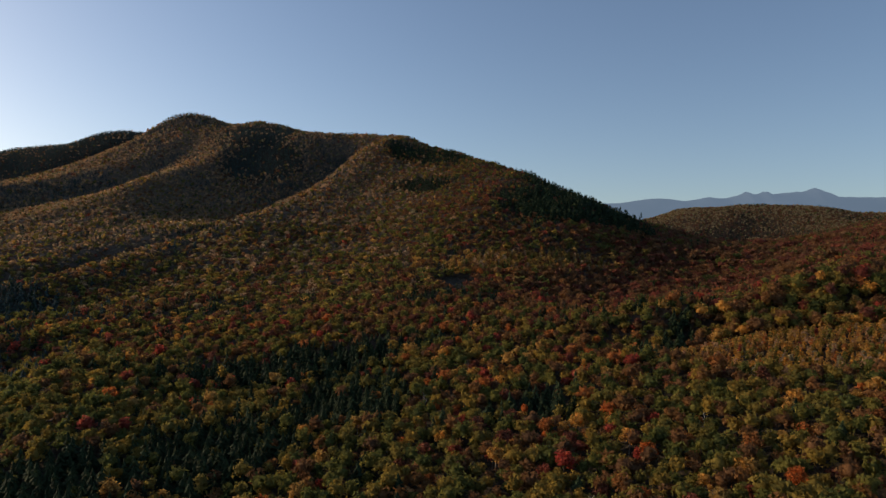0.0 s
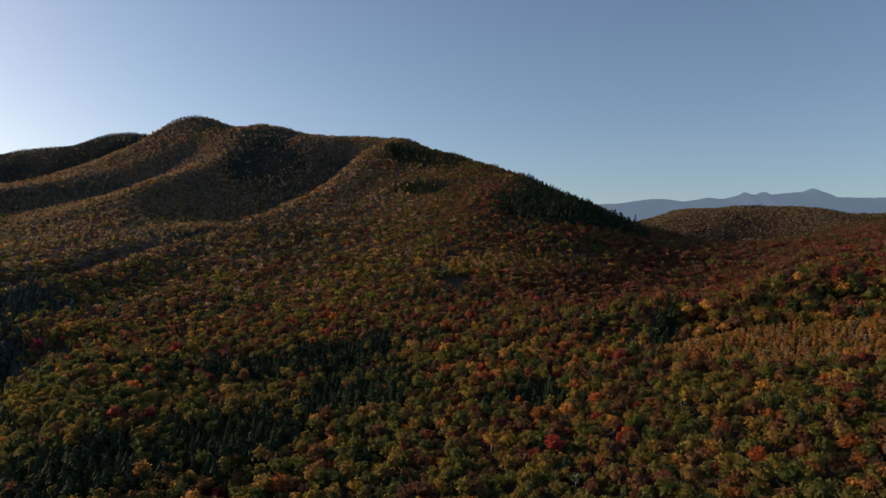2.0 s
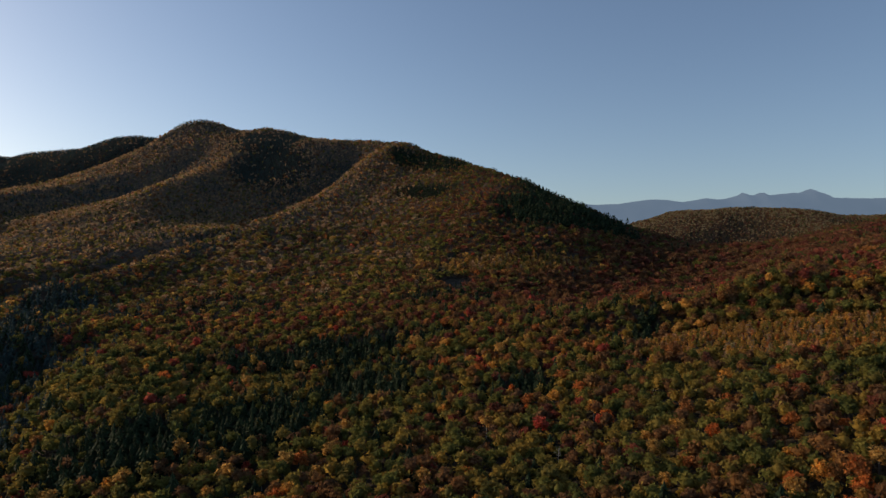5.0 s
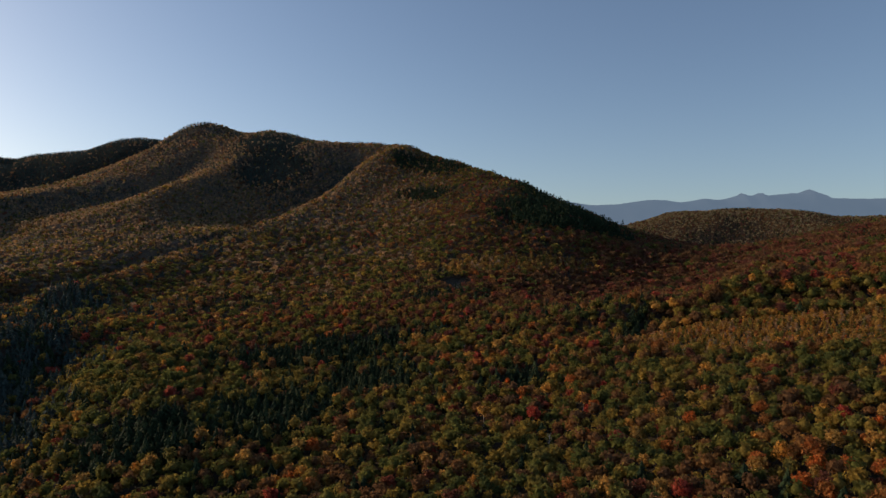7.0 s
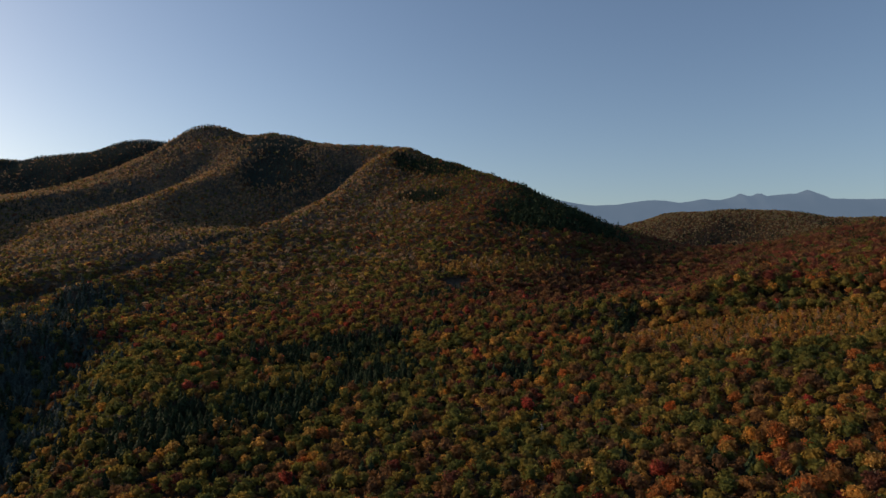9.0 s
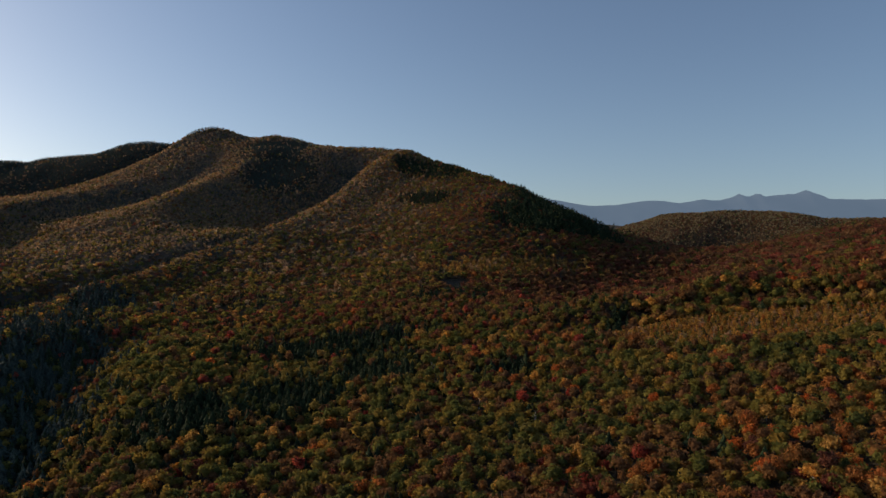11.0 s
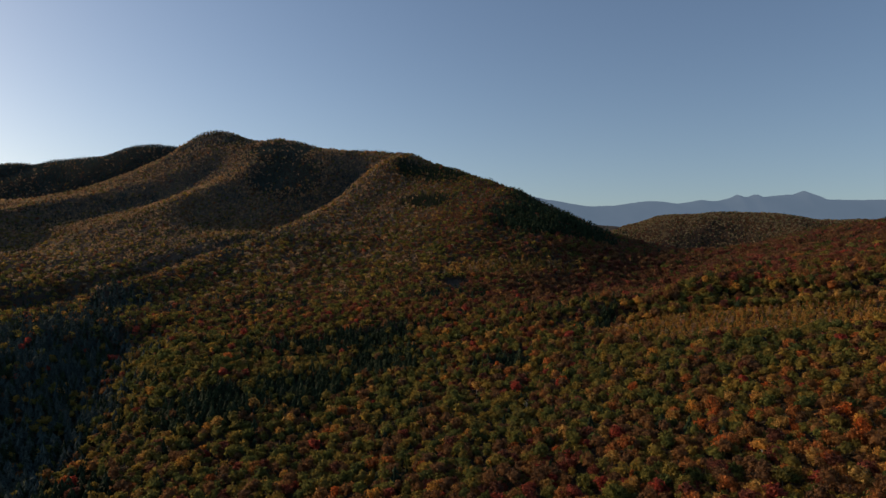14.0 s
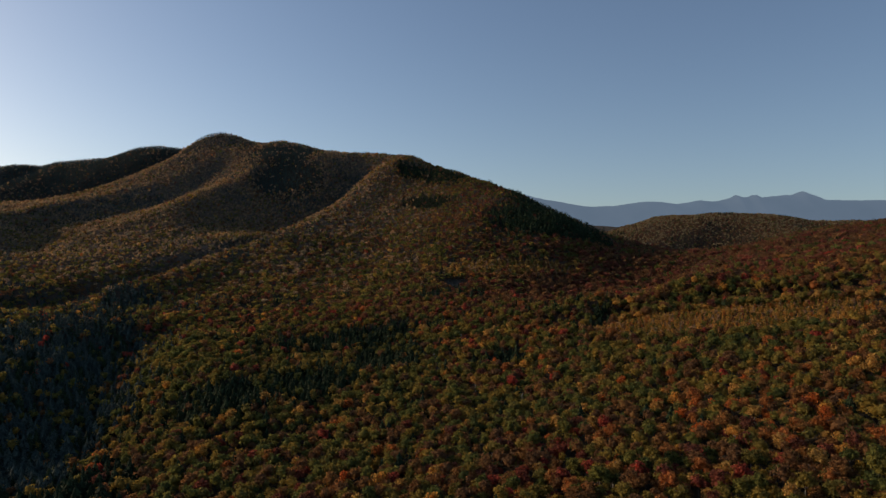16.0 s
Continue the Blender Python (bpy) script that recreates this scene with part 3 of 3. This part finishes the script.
# lowered tints dim the far hill, which the sun strikes squarely
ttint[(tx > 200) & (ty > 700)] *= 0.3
ttint[(tx > 200) & (ty > 345)] *= 0.7                                  # duller, browner tints past the rise, to dim its sun-facing slope
tform = np.where((tkind == 6) | (tkind == 8), 2, np.where(tgrove > 0.45, 1, 0))
FORMS = ["broad", "narrow", "conifer"]
tsize[(tkind == 6) & (tx > 80) & (tx < 260) & (ty > 600)] *= 1.5      # tall spruces along the right-hand crest
for mx, my, mk in MARKED:
    i = np.argmin((tx - mx) ** 2 + (ty - my) ** 2)
    tkind[i], tform[i], tsize[i], ttint[i] = KINDS.index(mk), 0, 1.15, 0.95
tlod = np.digitize(np.hypot(tx, ty), (265, 440, 720))
tlod[ty < 0] = 3
tsize[tlod == 3] = np.where(spruce, 0.55 + 0.6 * tsize, 0.30 + 0.68 * tsize)[tlod == 3]
tlod[touter] = 3
tsize = tsize * np.interp(tdist, (480, 850), (1.0, 0.90))              # smaller trees higher up
tsize[(tx > 140) & (ty > 270) & (ty < 620) & (tform == 0)] *= 1.22
tsize[(tx > 40) & (tx <= 140) & (ty > 330) & (ty < 620) & (tform == 0)] *= 1.15
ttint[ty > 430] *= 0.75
tsize[touter] *= 2.3
ttall[tlod == 3] *= 0.86
ttall[touter] *= 0.7


# single trees near the overlook: things of their own
LABELS = {
    "green": "broadleaf tree with a rounded dark green crown", "olive": "broadleaf tree turning yellow-green in early autumn",
    "gold": "broadleaf tree with a golden yellow autumn crown", "orange": "maple tree with a bright orange autumn crown",
    "red": "maple tree with a deep red autumn crown", "rust": "broadleaf tree with a rusty brown autumn crown",
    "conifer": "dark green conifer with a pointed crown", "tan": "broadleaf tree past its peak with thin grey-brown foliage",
    "hazed_conifer": "dark blue-green fir with a pointed crown",
}


TREE_NAMES = {"green": "beech_tree", "olive": "ash_tree", "gold": "birch_tree", "orange": "sugar_maple_tree", "red": "red_maple_tree",
              "rust": "oak_tree", "conifer": "spruce_tree", "tan": "poplar_tree", "hazed_conifer": "fir_tree"}


def single_tree(kind, form, shape):
    root = new(TREE_NAMES[kind])
    tagged(root, LABELS[kind], "tree", "trees of the near forest")
    v, f = SHAPES[form, 0][shape]
    crown = new("crown", mesh_of("crown", v, f, LEAF_ONE[kind], form != "conifer"))
    crown.parent = root
    pale = form == "narrow" or (kind in ("gold", "olive") and shape % 2 == 0)
    tv, tf = trunk_shape(rng, {"conifer": CON_HEIGHT, "narrow": 4.2, "broad": HEIGHT}[form], {"conifer": 0.2, "narrow": 0.08, "broad": 0.18}[form], 4 if form == "broad" else 0)
    trunk = new("trunk", mesh_of("trunk", tv, tf, PALE_BARK if pale else BARK))
    trunk.parent = root
    return root


def tree_pose(i):
    s = tsize[i]
    return Matrix.Translation((tx[i], ty[i], tz[i] - 0.1)) @ Matrix.Rotation(tturn[i], 4, "Z") @ Matrix.Diagonal((s, s, s * ttall[i], 1))


single = np.zeros(len(tx), bool)
for k, kind in enumerate(KINDS):
    order = np.where((tkind == k) & (tdist < 420) & (ty > 5) & ~touter)[0]
    order = order[np.argsort(tdist[order])][:280]
    single[order] = True
    made = {}
    for i in order:
        form = FORMS[tform[i]]
        shape = int(i) % len(SHAPES[form, 0])
        if (form, shape) not in made:
            made[form, shape] = single_tree(kind, form, shape)
            made[form, shape].matrix_basis = tree_pose(i)
        else:
            src = made[form, shape]
            ob = copy_thing(src, Matrix.Identity(4))
            ob.matrix_basis = tree_pose(i)

tlod[~single] = np.maximum(tlod[~single], 1)

# leafless trees among the others
def bare_tree(r, height):
    root = new("bare_tree")
    tagged(root, "leafless grey tree with a pale bare trunk", "tree", "bare trees in the forest")
    v, f = trunk_shape(r, height, 0.17, 0)
    trunk = new("trunk", mesh_of("trunk", v, f, PALE_BARK))
    trunk.parent = root
    for k in range(9):
        v, f = [], []
        a, z = 2.4 * k + r.random(), height * (0.35 + 0.06 * k)
        tip = (math.cos(a) * height * 0.2 * (1.1 - 0.08 * k), math.sin(a) * height * 0.2 * (1.1 - 0.08 * k), z + height * 0.18)
        mid = (tip[0] * 0.5, tip[1] * 0.5, z + height * 0.06)
        rod(v, f, (0, 0, z), mid, 0.08, 0.05, 4)
        rod(v, f, mid, tip, 0.05, 0.015, 4)
        rod(v, f, mid, (tip[0] * 0.9 - tip[1] * 0.4, tip[1] * 0.9 + tip[0] * 0.4, z + height * 0.15), 0.04, 0.012, 4)
        branch = new("branch", mesh_of("branch", np.array(v), np.array(f), PALE_BARK))
        branch.parent = root
    return root


BARE = ((118, 238), (-8, 266), (86, 206), (40, 168), (-60, 182), (95, 122), (-20, 226), (12, 300))
first_bare = bare_tree(rng, 8.6)
for n_bare, (bx, by) in enumerate(BARE):
    m = Matrix.Translation((bx, by, float(ground_height(bx, by)) - 0.1)) @ Matrix.Rotation(1.7 * n_bare, 4, "Z")
    if n_bare == 0:
        first_bare.matrix_basis = m
    else:
        copy_thing(first_bare, m)

# the rest of the forest, past counting: one mass of each kind
for k, kind in enumerate(KINDS):
    V, F, A, S, base = [], [], [], [], 0
    for form_id, form in enumerate(FORMS):
        for lod in range(4):
            shapes = SHAPES[form, lod]
            for s_id, (v, f) in enumerate(shapes):
                ids = np.where((tkind == k) & (tform == form_id) & (tlod == lod) & ~single)[0]
                ids = ids[ids % len(shapes) == s_id]
                if not len(ids):
                    continue
                s, c, n = tsize[ids], np.cos(tturn[ids]), np.sin(tturn[ids])
                px = (v[None, :, 0] * c[:, None] - v[None, :, 1] * n[:, None]) * s[:, None] + tx[ids, None]
                py = (v[None, :, 0] * n[:, None] + v[None, :, 1] * c[:, None]) * s[:, None] + ty[ids, None]
                pz = v[None, :, 2] * (s * ttall[ids])[:, None] + tz[ids, None] - 0.1
                V.append(np.stack([px, py, pz], -1).reshape(-1, 3))
                F.append((f[None] + (base + np.arange(len(ids)) * len(v))[:, None, None]).reshape(-1, 3))
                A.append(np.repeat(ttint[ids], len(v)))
                S.append(np.full(len(ids) * len(f), form != "conifer"))
                base += len(ids) * len(v)
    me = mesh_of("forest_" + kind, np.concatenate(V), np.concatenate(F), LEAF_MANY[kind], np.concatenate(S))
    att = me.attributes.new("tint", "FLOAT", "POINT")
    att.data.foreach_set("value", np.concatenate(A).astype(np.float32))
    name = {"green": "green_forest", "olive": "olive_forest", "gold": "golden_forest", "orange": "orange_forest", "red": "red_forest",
            "rust": "rusty_forest", "conifer": "conifer_forest", "tan": "grey_brown_forest", "hazed_conifer": "hazed_conifer_forest"}[kind]
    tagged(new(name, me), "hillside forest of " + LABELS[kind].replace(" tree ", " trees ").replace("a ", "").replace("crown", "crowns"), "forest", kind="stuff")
